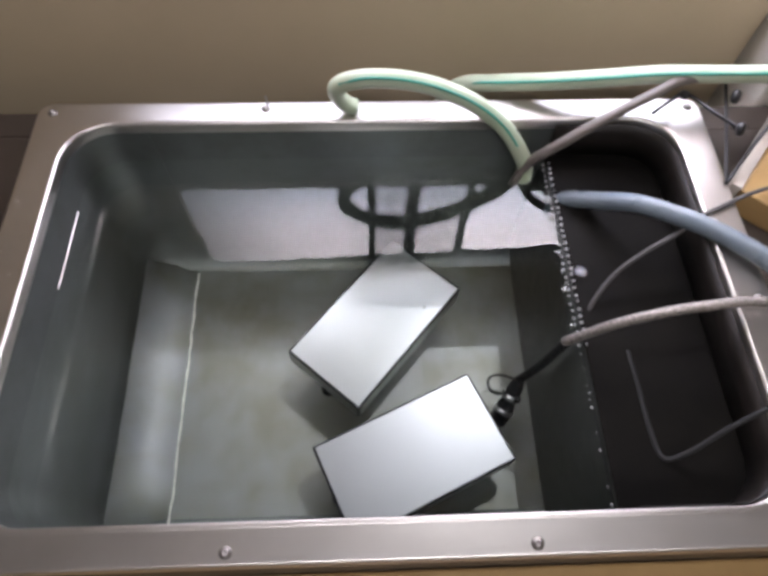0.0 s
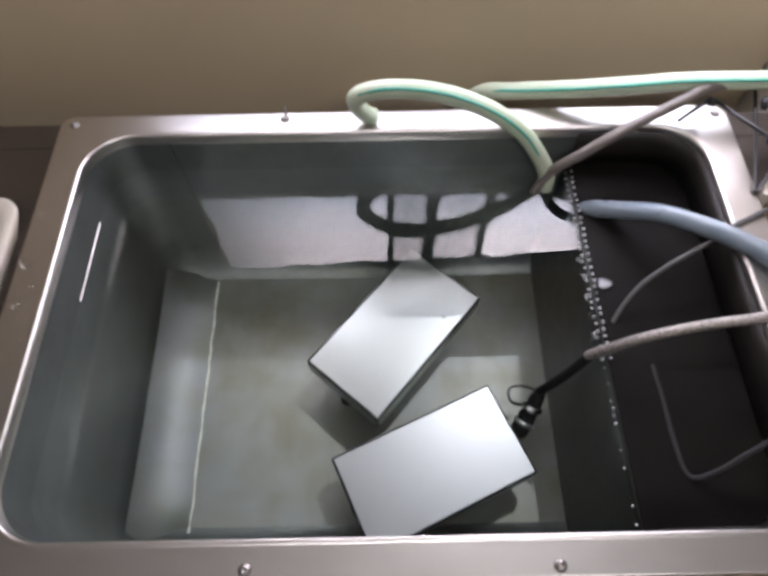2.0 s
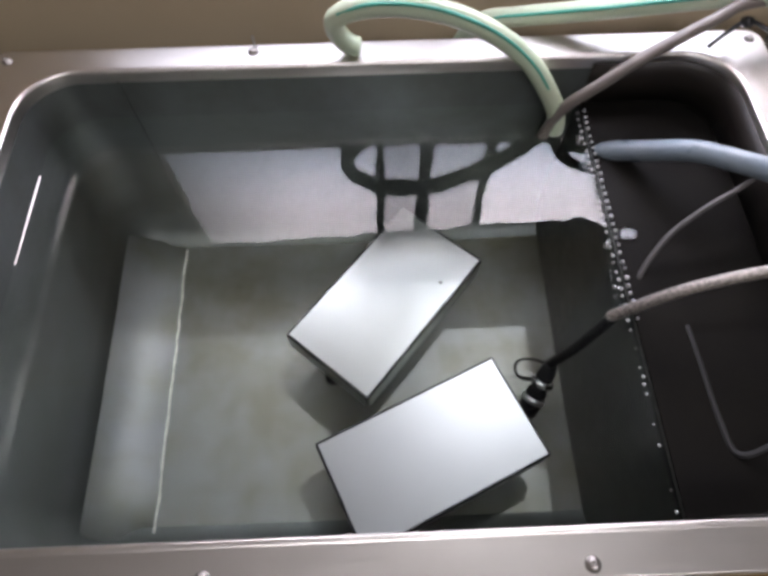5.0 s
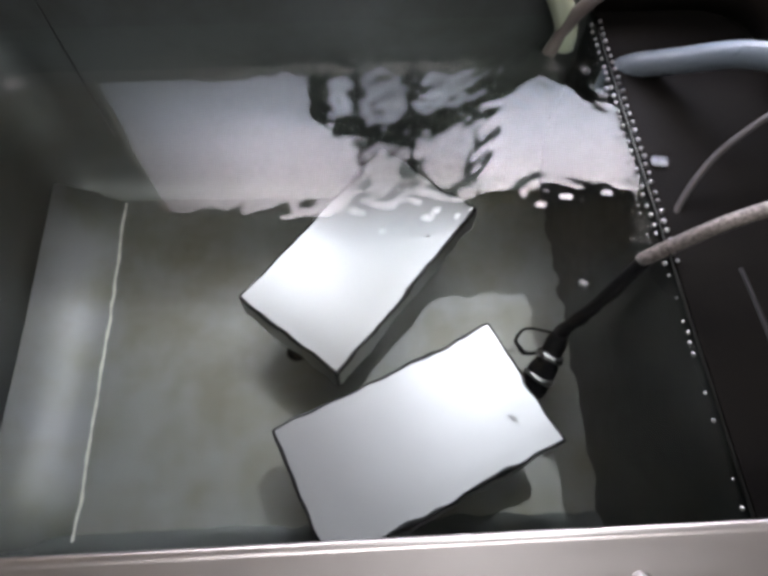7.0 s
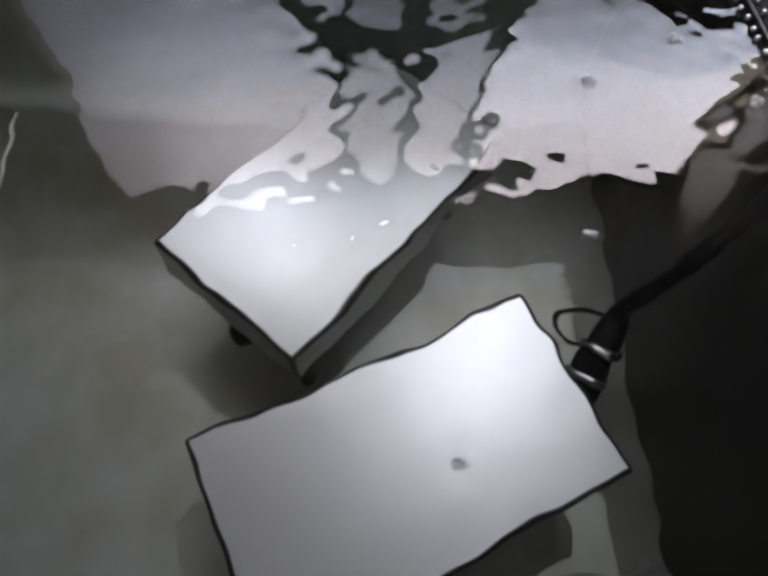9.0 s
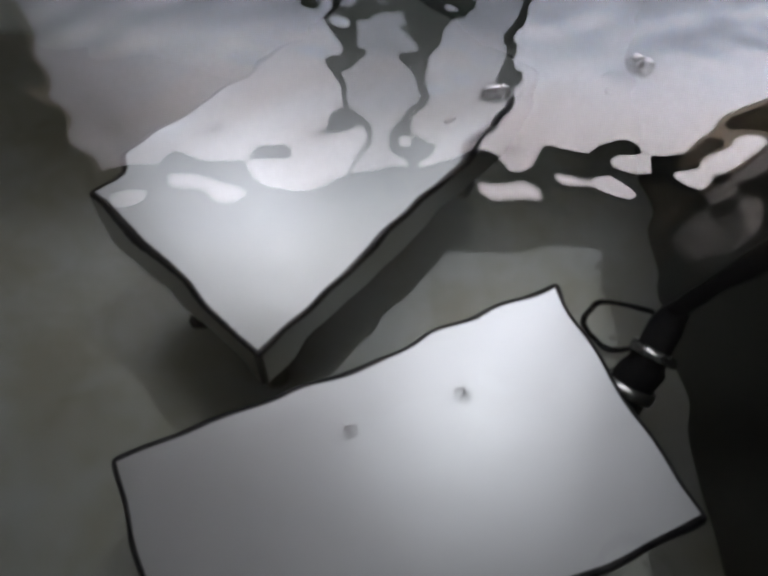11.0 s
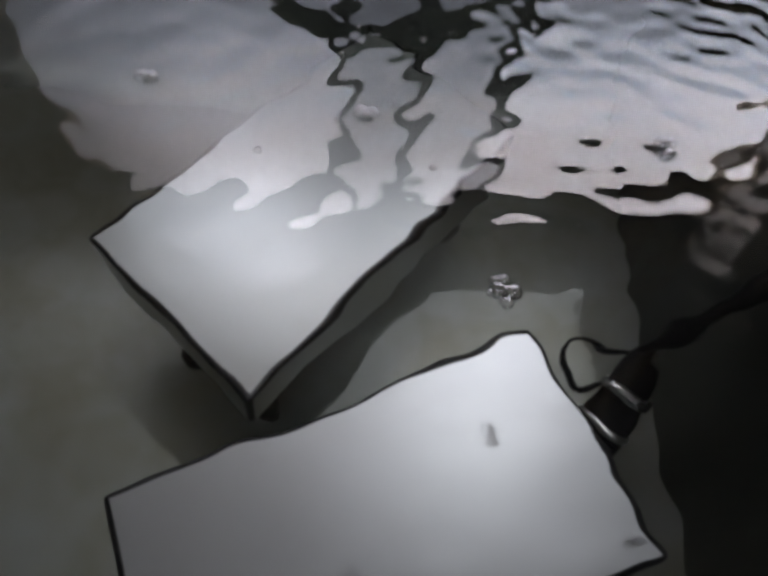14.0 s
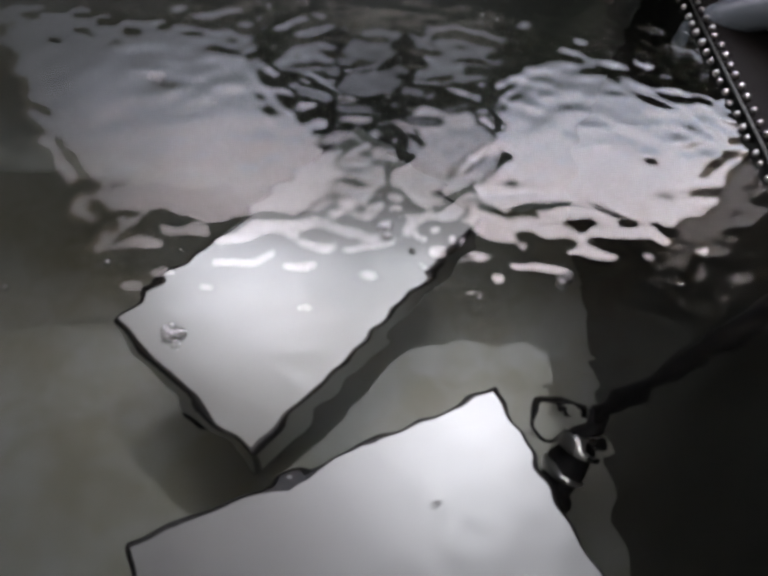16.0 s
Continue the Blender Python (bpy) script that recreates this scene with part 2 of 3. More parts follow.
def spotlight():
    thing = tagged(new("ceiling_spotlight"), "small white ceiling spotlight pointing down at the tank", "lamp")
    at = Vector((0.36, 0.40, 2.5))
    part("shade", lathe(bmesh.new(), [(0.02, 0.08), (0.03, 0.07), (0.045, 0.0), (0.043, 0.0), (0.028, 0.065), (0, 0.068)], 20), CARD, thing, "", True)
    thing.location = at
    data = bpy.data.lights.new("spot_bulb", "SPOT")
    data.energy, data.color, data.shadow_soft_size = 24, (0.92, 0.97, 1.0), 0.0
    data.spot_size, data.spot_blend = radians(40), 0.3
    ob = new("spot_bulb", data)
    ob.matrix_basis = look(at, (0.0, -0.05, 0.6))


spotlight()


# ---- tank ----
def tank():
    thing = tagged(new("cleaning_tank"), "stainless steel cleaning tank with wide screwed flange, full of water", "tank")
    bm = bmesh.new()
    n = 10
    inner = rounded(HX, HY, 0.045, n)
    outer = rounded(HX + 0.034, HY + 0.029, 0.014, n)
    lip = 0.0015
    loops = [[(x, y, RIM - 0.03) for x, y in outer], [(x, y, RIM - 0.003) for x, y in outer],
             [(x * 0.996, y * 0.994, RIM) for x, y in outer],
             [(x, y, RIM) for x, y in rounded(HX + 0.0315, HY + 0.0265, 0.013, n)],
             [(x, y, RIM) for x, y in rounded(HX + 0.0052, HY + 0.0052, 0.048, n)],
             [(x, y, RIM) for x, y in rounded(HX + 0.004, HY + 0.004, 0.047, n)],
             [(x, y, RIM + lip) for x, y in rounded(HX + 0.0015, HY + 0.0015, 0.046, n)],
             [(x, y, RIM - 0.002) for x, y in inner], [(x, y, RIM - 0.012) for x, y in inner]]
    loft(bm, loops)
    part("flange", bm, STEEL_FLANGE, thing, "brushed steel flange", True)
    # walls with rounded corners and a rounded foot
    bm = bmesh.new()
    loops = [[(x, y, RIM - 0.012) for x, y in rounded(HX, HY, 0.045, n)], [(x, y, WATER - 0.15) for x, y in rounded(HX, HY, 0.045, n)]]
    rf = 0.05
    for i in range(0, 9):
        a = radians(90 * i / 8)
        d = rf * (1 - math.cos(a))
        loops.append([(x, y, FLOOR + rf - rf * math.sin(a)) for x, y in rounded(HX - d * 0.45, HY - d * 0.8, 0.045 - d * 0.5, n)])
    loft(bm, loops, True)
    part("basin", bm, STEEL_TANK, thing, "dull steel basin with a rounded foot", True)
    bm = bmesh.new()
    box(bm, (-0.231, -HY + 0.005, FLOOR + 0.0002), (PLATE_X - 0.001, HY - 0.012, FLOOR + 0.0012))
    part("floor_plate", bm, STEEL_PLATE, thing, "worn satin steel floor plate with faint stains")
    # gently dished strip between the floor plate and the side wall
    bm = bmesh.new()
    prof = [(-0.2325 - 0.060 * k / 10, FLOOR + 0.0011 + 0.026 * (k / 10) ** 2.6) for k in range(11)]
    ys = [-HY + 0.010 + (2 * HY - 0.034) * j / 6 for j in range(7)]
    grid = [[bm.verts.new((x, y, z)) for y in ys] for x, z in prof]
    under = [[bm.verts.new((x, y, z - 0.0008)) for y in (ys[0], ys[-1])] for x, z in prof]
    for p, q in zip(grid, grid[1:]):
        for j in range(6):
            bm.faces.new((p[j], p[j + 1], q[j + 1], q[j]))
    for p, q, u, v in zip(grid, grid[1:], under, under[1:]):
        bm.faces.new((p[0], q[0], v[0], u[0]))
        bm.faces.new((p[-1], u[1], v[1], q[-1]))
    part("side_strip", bm, STEEL_STRIP, thing, "dished strip of worn steel beside the floor plate", True)
    # added sheet at water level, coloured like the chamber's dark depth
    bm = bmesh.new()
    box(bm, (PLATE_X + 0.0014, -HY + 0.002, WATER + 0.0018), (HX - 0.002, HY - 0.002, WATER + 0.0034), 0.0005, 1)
    part("chamber_dark_sheet", bm, DARK_DEPTH, thing, "dark sheet added in place of the overflow chamber's dark depth")
    # sheet added over the basin steel to darken the overflow chamber's walls
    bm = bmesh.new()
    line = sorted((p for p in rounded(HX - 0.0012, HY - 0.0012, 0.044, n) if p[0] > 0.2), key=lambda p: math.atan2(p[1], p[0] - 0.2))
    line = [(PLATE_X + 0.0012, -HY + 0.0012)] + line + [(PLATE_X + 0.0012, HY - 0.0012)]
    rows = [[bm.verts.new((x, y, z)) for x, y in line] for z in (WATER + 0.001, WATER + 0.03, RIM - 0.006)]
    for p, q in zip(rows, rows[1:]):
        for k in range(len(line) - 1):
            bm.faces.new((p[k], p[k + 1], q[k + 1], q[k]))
    dark_wall_sheet = part("dark_wall_sheet", bm, CHAMBER, thing, "dark brown sheet added to darken the overflow chamber walls", True)
    thick = dark_wall_sheet.modifiers.new("thickness", "SOLIDIFY")
    thick.thickness = 0.0006
    # weld lines
    rng = random.Random(8)
    bead = [(-0.231 + rng.uniform(-0.0007, 0.0007), -HY + 0.02 + 0.012 * k, FLOOR + 0.0018 + rng.uniform(-0.0002, 0.0004)) for k in range(27)]
    part("weld", tube(bmesh.new(), bead, 0.0015, 6, taper=lambda f: 0.85 + 0.3 * math.sin(f * 91) * math.sin(f * 37)), WELD, thing, "bright uneven weld line")
    part("weld", tube(bmesh.new(), [(-0.226, HY - 0.0005, RIM - 0.01), (-0.226, HY - 0.0005, WATER - 0.1), (-0.226, HY - 0.0005, FLOOR + 0.08)], 0.0006, 6), STEEL_DARK, thing, "bright weld line")
    part("waterline", tube(bmesh.new(), [(-HX + 0.0004, 0.03, WATER + 0.0005), (-HX + 0.0004, 0.075, WATER + 0.0006), (-HX + 0.0004, 0.118, WATER + 0.0005)], 0.0006, 6), STEEL_FLANGE, thing, "bright line of water along the wall")
    # the outer body
    bm = bmesh.new()
    o = rounded(HX + 0.012, HY + 0.012, 0.05, 6)
    loft(bm, [[(x, y, RIM - 0.012) for x, y in o], [(x, y, FLOOR - 0.02) for x, y in o]], True)
    part("outer_shell", bm, STEEL_DARK, thing)
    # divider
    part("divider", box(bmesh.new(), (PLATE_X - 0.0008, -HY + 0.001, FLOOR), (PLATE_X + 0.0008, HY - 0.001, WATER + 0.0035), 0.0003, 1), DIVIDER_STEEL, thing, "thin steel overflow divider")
    return thing


tank()


def screws():
    bm = bmesh.new()
    lathe(bm, [(0.0001, -0.001), (0.0045, -0.001), (0.0045, 0.0004), (0.0034, 0.0006), (0.0034, 0.0012), (0.0028, 0.0021), (0.0018, 0.0025), (0.0015, 0.0025), (0.0013, 0.0014), (0, 0.0014)], 16)
    first = None
    for x, y in ((-0.3186, 0.2003), (-0.1089, 0.203), (-0.1111, -0.2039), (0.1028, -0.2046), (0.322, -0.02), (0.12, 0.203), (0.321, 0.2), (-0.318, -0.2), (0.318, -0.2)):
        m = pose(x, y, RIM + 0.0005, 0, 0, (x * 997) % 90)
        if first is None:
            first = part("screw", bm, STEEL_SCREW, None, "", True)
            tagged(first, "small domed steel screw in the tank flange", "screw", "flange screws")
            first.matrix_basis = m
        else:
            copy_thing(first, m)


screws()


def locating_pin():
    pin = part("locating_pin", lathe(bmesh.new(), [(0, 0), (0.0016, 0), (0.0014, 0.002), (0.0009, 0.003), (0.0009, 0.012), (0.0006, 0.0128), (0, 0.013)], 10), STEEL_BRIGHT, None, "", True)
    tagged(pin, "thin upright steel pin standing on the tank flange", "pin")
    pin.matrix_basis = pose(-0.1075, 0.2075, RIM)


locating_pin()


def pane_material(power, dim_x, low):
    m = bpy.data.materials.new("daylight_pane")
    m.use_nodes = True
    nt = m.node_tree
    p = nt.nodes["Principled BSDF"]
    p.inputs["Base Color"].default_value = (0.5, 0.5, 0.5, 1)
    geo, sep, mz, mc, ramp = (nt.nodes.new(k) for k in ("ShaderNodeNewGeometry", "ShaderNodeSeparateXYZ", "ShaderNodeMapRange", "ShaderNodeMapRange", "ShaderNodeValToRGB"))
    nt.links.new(geo.outputs["Position"], sep.inputs[0])
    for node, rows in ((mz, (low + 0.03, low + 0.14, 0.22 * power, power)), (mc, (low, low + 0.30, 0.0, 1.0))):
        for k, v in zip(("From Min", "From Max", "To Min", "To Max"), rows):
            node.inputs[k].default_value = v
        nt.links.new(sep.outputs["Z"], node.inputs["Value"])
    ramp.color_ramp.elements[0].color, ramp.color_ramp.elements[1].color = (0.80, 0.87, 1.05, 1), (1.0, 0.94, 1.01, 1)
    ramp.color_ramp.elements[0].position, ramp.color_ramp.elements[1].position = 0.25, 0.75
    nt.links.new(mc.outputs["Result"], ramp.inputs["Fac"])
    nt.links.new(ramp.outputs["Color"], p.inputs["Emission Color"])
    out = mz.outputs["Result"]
    if dim_x is not None:  # less daylight put into the glow towards the end
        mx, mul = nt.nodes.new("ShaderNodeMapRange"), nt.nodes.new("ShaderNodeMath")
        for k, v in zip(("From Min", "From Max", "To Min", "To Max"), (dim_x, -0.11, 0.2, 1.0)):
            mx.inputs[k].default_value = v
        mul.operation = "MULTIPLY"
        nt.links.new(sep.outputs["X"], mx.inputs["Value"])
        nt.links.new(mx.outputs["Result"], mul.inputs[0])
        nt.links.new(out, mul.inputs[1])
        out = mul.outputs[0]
    nt.links.new(out, p.inputs["Emission Strength"])
    return m


def back_wall():
    """The brown splash wall behind the tank with its low, wide window."""
    y0, y1 = 0.30, 0.34
    x0, x1, z0, z1 = -0.287, 0.412, RIM + 0.082, RIM + 0.385
    xe = 0.421
    wall = tagged(new("splash_wall"), "brown painted splash wall behind the tank with a low window", "wall", kind="structure")
    block("lower_board", (-1.1, y0, 0.0), (xe, y1, z0), SPLASH, wall, 0.002)
    # unseen board; its top is set to cast the shadow edge across box and floor
    block("upper_shade_board", (-1.1, y0, z1), (xe, y1, RIM + 1.068), SPLASH, wall, 0.002)
    block("side_board", (-1.1, y0, z0), (x0, y1, z1), SPLASH, wall)
    block("end_board", (x1, y0, z0), (xe, y1, z1), SPLASH, wall)
    win = tagged(new("window_1"), "low wide window with frosted panes glowing with daylight", "window", kind="structure")
    # sky put into the panes' glow: bluer low down, dimmer towards the low corner at the end
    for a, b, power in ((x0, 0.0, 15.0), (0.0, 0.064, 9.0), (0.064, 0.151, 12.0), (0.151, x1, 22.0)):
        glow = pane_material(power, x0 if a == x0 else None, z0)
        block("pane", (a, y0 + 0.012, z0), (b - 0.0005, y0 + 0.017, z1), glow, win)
    # added dark strip masks the glow so that its top edge slants
    bm = bmesh.new()
    loft(bm, [[(x, yy, z) for x, z in ((x0, RIM + 0.378), (x1, RIM + 0.335), (x1, z1), (x0, z1))] for yy in (y0 + 0.0112, y0 + 0.0118)], True)
    bm.verts.ensure_lookup_table()
    bm.faces.new(bm.verts[:4])
    part("edge_mask", bm, BLACK_PLASTIC, win, "dark strip added to slant the window's top edge")
    for x, w in ((0.0, 0.006), (0.064, 0.010), (0.151, 0.006)):
        block("mullion", (x - w, y0 + 0.001, z0), (x + w, y0 + 0.011, z1), BLACK_PLASTIC, win, 0.001, "dark window bar")
    block("window_sill", (x0, y0 - 0.004, z0 - 0.006), (x1, y0 + 0.011, z0), SPLASH, win, 0.001)


back_wall()


# ---- boxes under water ----
def steel_box(x, y, ang, top, label, steel, rivet=False):
    L, W, H = 0.1860, 0.1035, 0.040
    thing = tagged(new("steel_box"), label, "steel box", "immersed boxes")
    bm = box(bmesh.new(), (-L / 2, -W / 2, -H), (L / 2, W / 2, 0), 0.0026, 3)
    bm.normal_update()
    for f in bm.faces:  # the rolled edge is coloured dark for the dark surroundings it mirrors
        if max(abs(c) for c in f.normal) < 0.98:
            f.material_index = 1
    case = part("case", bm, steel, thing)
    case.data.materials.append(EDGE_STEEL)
    foot_h = top - H - FLOOR
    for sx in (-1, 1):
        for sy in (-1, 1):
            bm = lathe(bmesh.new(), [(0, -H - foot_h), (0.007, -H - foot_h), (0.006, -H - foot_h + 0.006), (0.004, -H - foot_h + 0.008), (0.004, -H + 0.001), (0, -H + 0.001)], 12,
                       Matrix.Translation((sx * (L / 2 - 0.018), sy * (W / 2 - 0.018), 0)))
            part("foot", bm, STEEL_DARK, thing, "", True)
    if rivet:
        part("rivet", lathe(bmesh.new(), [(0, -0.0002), (0.0022, -0.0002), (0.0019, 0.0006), (0, 0.0009)], 10, Matrix.Translation((0.0462, -0.0333, 0))), STEEL_DARK, thing, "", True)
    # end fitting
    bm = lathe(bmesh.new(), [(0, -0.03), (0.006, -0.03), (0.0075, -0.026), (0.0075, -0.018), (0.005, -0.015), (0.005, 0.001), (0, 0.001)], 12, Matrix.Translation((-L / 2 + 0.006, 0, -H)))
    part("plug", bm, BLACK_RUBBER, thing, "black rubber plug", True)
    thing.matrix_basis = pose(x, y, top, 0, 0, ang)
    return thing


steel_box(-0.0005, 0.0460, 49.13, RIM - 0.2140, "satin stainless steel box lying under water on the tank floor", STEEL_SMOOTH, True)
steel_box(0.0347, -0.1039, 24.09, RIM - 0.2193, "satin stainless steel box under water with a cable gland", STEEL_BOX)


# ---- hoses and cables ----
def hose(name, points, radius, mat, label, category, sides=14):
    return tagged(part(name, tube(bmesh.new(), points, radius, sides), mat, None, "", True), label, category)


def striped_hose(points, label):
    thing = hose("green_hose", points, 0.0085, GREEN_HOSE, label, "hose")
    middle = spline(points, 0.004)
    part("stripe", tube(bmesh.new(), [p + Vector((-0.001, -0.0064, 0.0060)) for p in middle[14:-6:6]], 0.0017, 6), GREEN_STRIPE, thing, "dark green stripe", True)


striped_hose([(0.161, 0.163, WATER - 0.02), (0.160, 0.164, WATER + 0.0), (0.154, 0.168, RIM - 0.036), (0.127, 0.172, RIM + 0.004), (0.094, 0.174, RIM + 0.033),
              (0.060, 0.175, RIM + 0.051), (0.028, 0.177, RIM + 0.059), (-0.003, 0.181, RIM + 0.058), (-0.025, 0.186, RIM + 0.050), (-0.036, 0.191, RIM + 0.038), (-0.034, 0.195, RIM + 0.022),
              (-0.026, 0.197, RIM + 0.010), (-0.018, 0.198, RIM + 0.006)], "milky green plastic hose looped over the tank edge")
striped_hose([(0.075, 0.27, RIM - 0.07), (0.092, 0.252, RIM - 0.018), (0.122, 0.232, RIM + 0.004), (0.158, 0.219, RIM + 0.017), (0.192, 0.211, RIM + 0.026), (0.224, 0.207, RIM + 0.032), (0.283, 0.205, RIM + 0.038),
              (0.354, 0.20, RIM + 0.042), (0.45, 0.20, RIM + 0.042), (0.6, 0.21, RIM + 0.03), (0.8, 0.25, RIM - 0.05)], "milky green plastic hose coming up behind the tank")

hose("grey_hose", [(0.148, 0.155, WATER - 0.02), (0.1555, 0.161, WATER), (0.1636, 0.1593, RIM - 0.03), (0.1816, 0.1561, RIM - 0.006), (0.2057, 0.1604, RIM + 0.013), (0.2379, 0.1727, RIM + 0.024), (0.2714, 0.1866, RIM + 0.032), (0.2994, 0.1973, RIM + 0.038), (0.36, 0.205, RIM + 0.036), (0.45, 0.205, RIM + 0.02), (0.7, 0.2, RIM - 0.02)],
     0.0052, GREY_HOSE, "thin grey rubber hose dipping into the tank", "hose")
hose("pale_hose", [(0.1875, 0.124, WATER - 0.03), (0.190, 0.1255, WATER - 0.008), (0.199, 0.122, WATER + 0.004), (0.22, 0.108, WATER + 0.02), (0.2462, 0.089, RIM - 0.012), (0.272, 0.068, RIM - 0.001), (0.2952, 0.047, RIM + 0.007), (0.330, 0.013, RIM + 0.012), (0.37, -0.03, RIM + 0.012), (0.5, -0.1, RIM - 0.005), (0.7, -0.12, RIM - 0.03)],
     0.0088, BLUE_HOSE, "milky pale blue hose lying over the flange", "hose")
bc = hose("braided_cable", [(0.1712, -0.0328, WATER - 0.004), (0.1715, -0.033, WATER), (0.2, -0.034, WATER + 0.036), (0.235, -0.033, RIM + 0.003), (0.271, -0.031, RIM + 0.0105), (0.31, -0.030, RIM + 0.0135), (0.4, -0.04, RIM + 0.012), (0.6, -0.08, RIM - 0.03)],
     0.0044, BRAID, "grey braided cable running from a box over the flange", "cable")
# the same cable below the surface; the dark under water is in its colour
part("submerged_end", tube(bmesh.new(), [(0.160, -0.020, RIM - 0.258), (0.1665, -0.026, WATER - 0.13), (0.1705, -0.032, WATER - 0.03), (0.1712, -0.0328, WATER - 0.003)], 0.0047, 12), BLACK_RUBBER, bc, "submerged cable end, coloured black for the dark under water", True)
hose("thin_cable", [(0.195, -0.03, WATER - 0.02), (0.1945, -0.006, WATER), (0.215, 0.02, WATER + 0.02), (0.24, 0.035, WATER + 0.036), (0.275, 0.052, RIM - 0.008), (0.31, 0.07, RIM + 0.003), (0.40, 0.10, RIM + 0.002), (0.6, 0.12, RIM - 0.03)],
     0.0021, SLATE_PALE, "thin grey cable entering the water beside the divider", "cable", 8)
hose("slack_cable", [(0.222, -0.045, WATER + 0.002), (0.2235, -0.075, WATER + 0.002), (0.2245, -0.115, WATER + 0.003), (0.2295, -0.1405, WATER + 0.004), (0.248, -0.138, WATER + 0.014), (0.273, -0.125, WATER + 0.034), (0.30, -0.114, RIM + 0.002), (0.34, -0.105, RIM + 0.003), (0.5, -0.1, RIM - 0.03)],
     0.0022, SLATE, "slack dark grey cable hanging in the side chamber", "cable", 8)


# ---- cable gland and wire loop at the second box ----
def cable_gland():
    ends = [Vector((0.139, -0.056, RIM - 0.285)), Vector((0.162, -0.020, RIM - 0.255))]
    thing = tagged(new("cable_gland"), "black rubber cable gland with bright steel rings under water", "cable gland")
    d = (ends[1] - ends[0])
    turn = d.to_track_quat("Z", "Y").to_matrix().to_4x4()
    m = Matrix.Translation(ends[0]) @ turn
    n = d.length
    part("sleeve", lathe(bmesh.new(), [(0, -0.008), (0.009, -0.008), (0.010, 0), (0.010, n * 0.35), (0.0085, n * 0.42), (0.0085, n * 0.8), (0.006, n), (0, n)], 16, m), BLACK_RUBBER, thing, "", True)
    for a in (0.18, 0.55):
        part("ring", lathe(bmesh.new(), [(0.0085, n * a - 0.003), (0.0115, n * a - 0.0025), (0.0120, n * a), (0.0115, n * a + 0.0025), (0.0085, n * a + 0.003)], 18, m), STEEL_BRIGHT, thing, "bright steel ring", True)
    part("wire_loop", tube(bmesh.new(), [(0.160, -0.013, RIM - 0.28), (0.146, -0.008, RIM - 0.28), (0.133, -0.0095, RIM - 0.28), (0.129, -0.018, RIM - 0.281), (0.133, -0.027, RIM - 0.282), (0.145, -0.030, RIM - 0.282), (0.152, -0.03, RIM - 0.278)], 0.0014, 8), BLACK_RUBBER, thing, "thin black wire loop", True)


cable_gland()


# ---- drops of water ----
def drops():
    def dome(r, h):
        return lathe(bmesh.new(), [(r, 0.0), (r * 0.96, h * 0.35), (r * 0.75, h * 0.75), (r * 0.4, h * 0.96), (0, h)], 12)
    first = None
    rng = random.Random(5)
    spots = [(-0.3244, 0.0927, 0.0035), (-0.3254, 0.042, 0.0055), (-0.312, 0.0185, 0.0028), (-0.3218, 0.0004, 0.0045), (-0.3125, -0.035, 0.003), (-0.327, -0.06, 0.004), (-0.318, 0.13, 0.002)]
    for x, y, r in spots:
        ob = part("water_drop", dome(r, r * 0.7), DROP_MAT, None, "", True)
        tagged(ob, "clear round water drop sitting on the steel flange", "water drop", "drops on the flange")
        ob.matrix_basis = pose(x, y, RIM + 0.0002, 0, 0, rng.uniform(0, 360))
    # tilted disc added for the window's reflection in the overflow chamber
    puddle = part("puddle", dome(0.0068, 0.0002), DROP_MAT, None, "", True)
    puddle.matrix_basis = pose(0.1955, 0.036, WATER + 0.0044, -7.9, -3.1, 0)
    tagged(puddle, "small tilted water disc added to mirror the window", "puddle")
    # two rows of air beads along the divider
    bead = lathe(bmesh.new(), [(0, -0.0015), (0.0012, -0.001), (0.0017, 0), (0.0012, 0.0012), (0, 0.0017)], 10)
    me = mesh_of(bead, "bead", STEEL_BRIGHT, True)
    row = tagged(new("bead_row"), "two rows of tiny bright beads along the divider edge", "bead row")
    y = -HY + 0.008
    while y < HY - 0.012:
        for side in (-1, 1):
            if y < -0.045 and (side == 1 or rng.random() < 0.35):
                continue
            b = new("bead", me)
            b.parent = row
            k = rng.uniform(0.65, 1.1) * (0.75 if y < -0.045 else 1.0)
            b.scale = (k, k, k)
            b.location = (PLATE_X - 0.0005 + side * (0.0031 if side > 0 else 0.0024) + rng.uniform(-0.0006, 0.0006), y + rng.uniform(-0.001, 0.001), WATER + (0.0042 if side > 0 else 0.0010))
        y += 0.0072


drops()


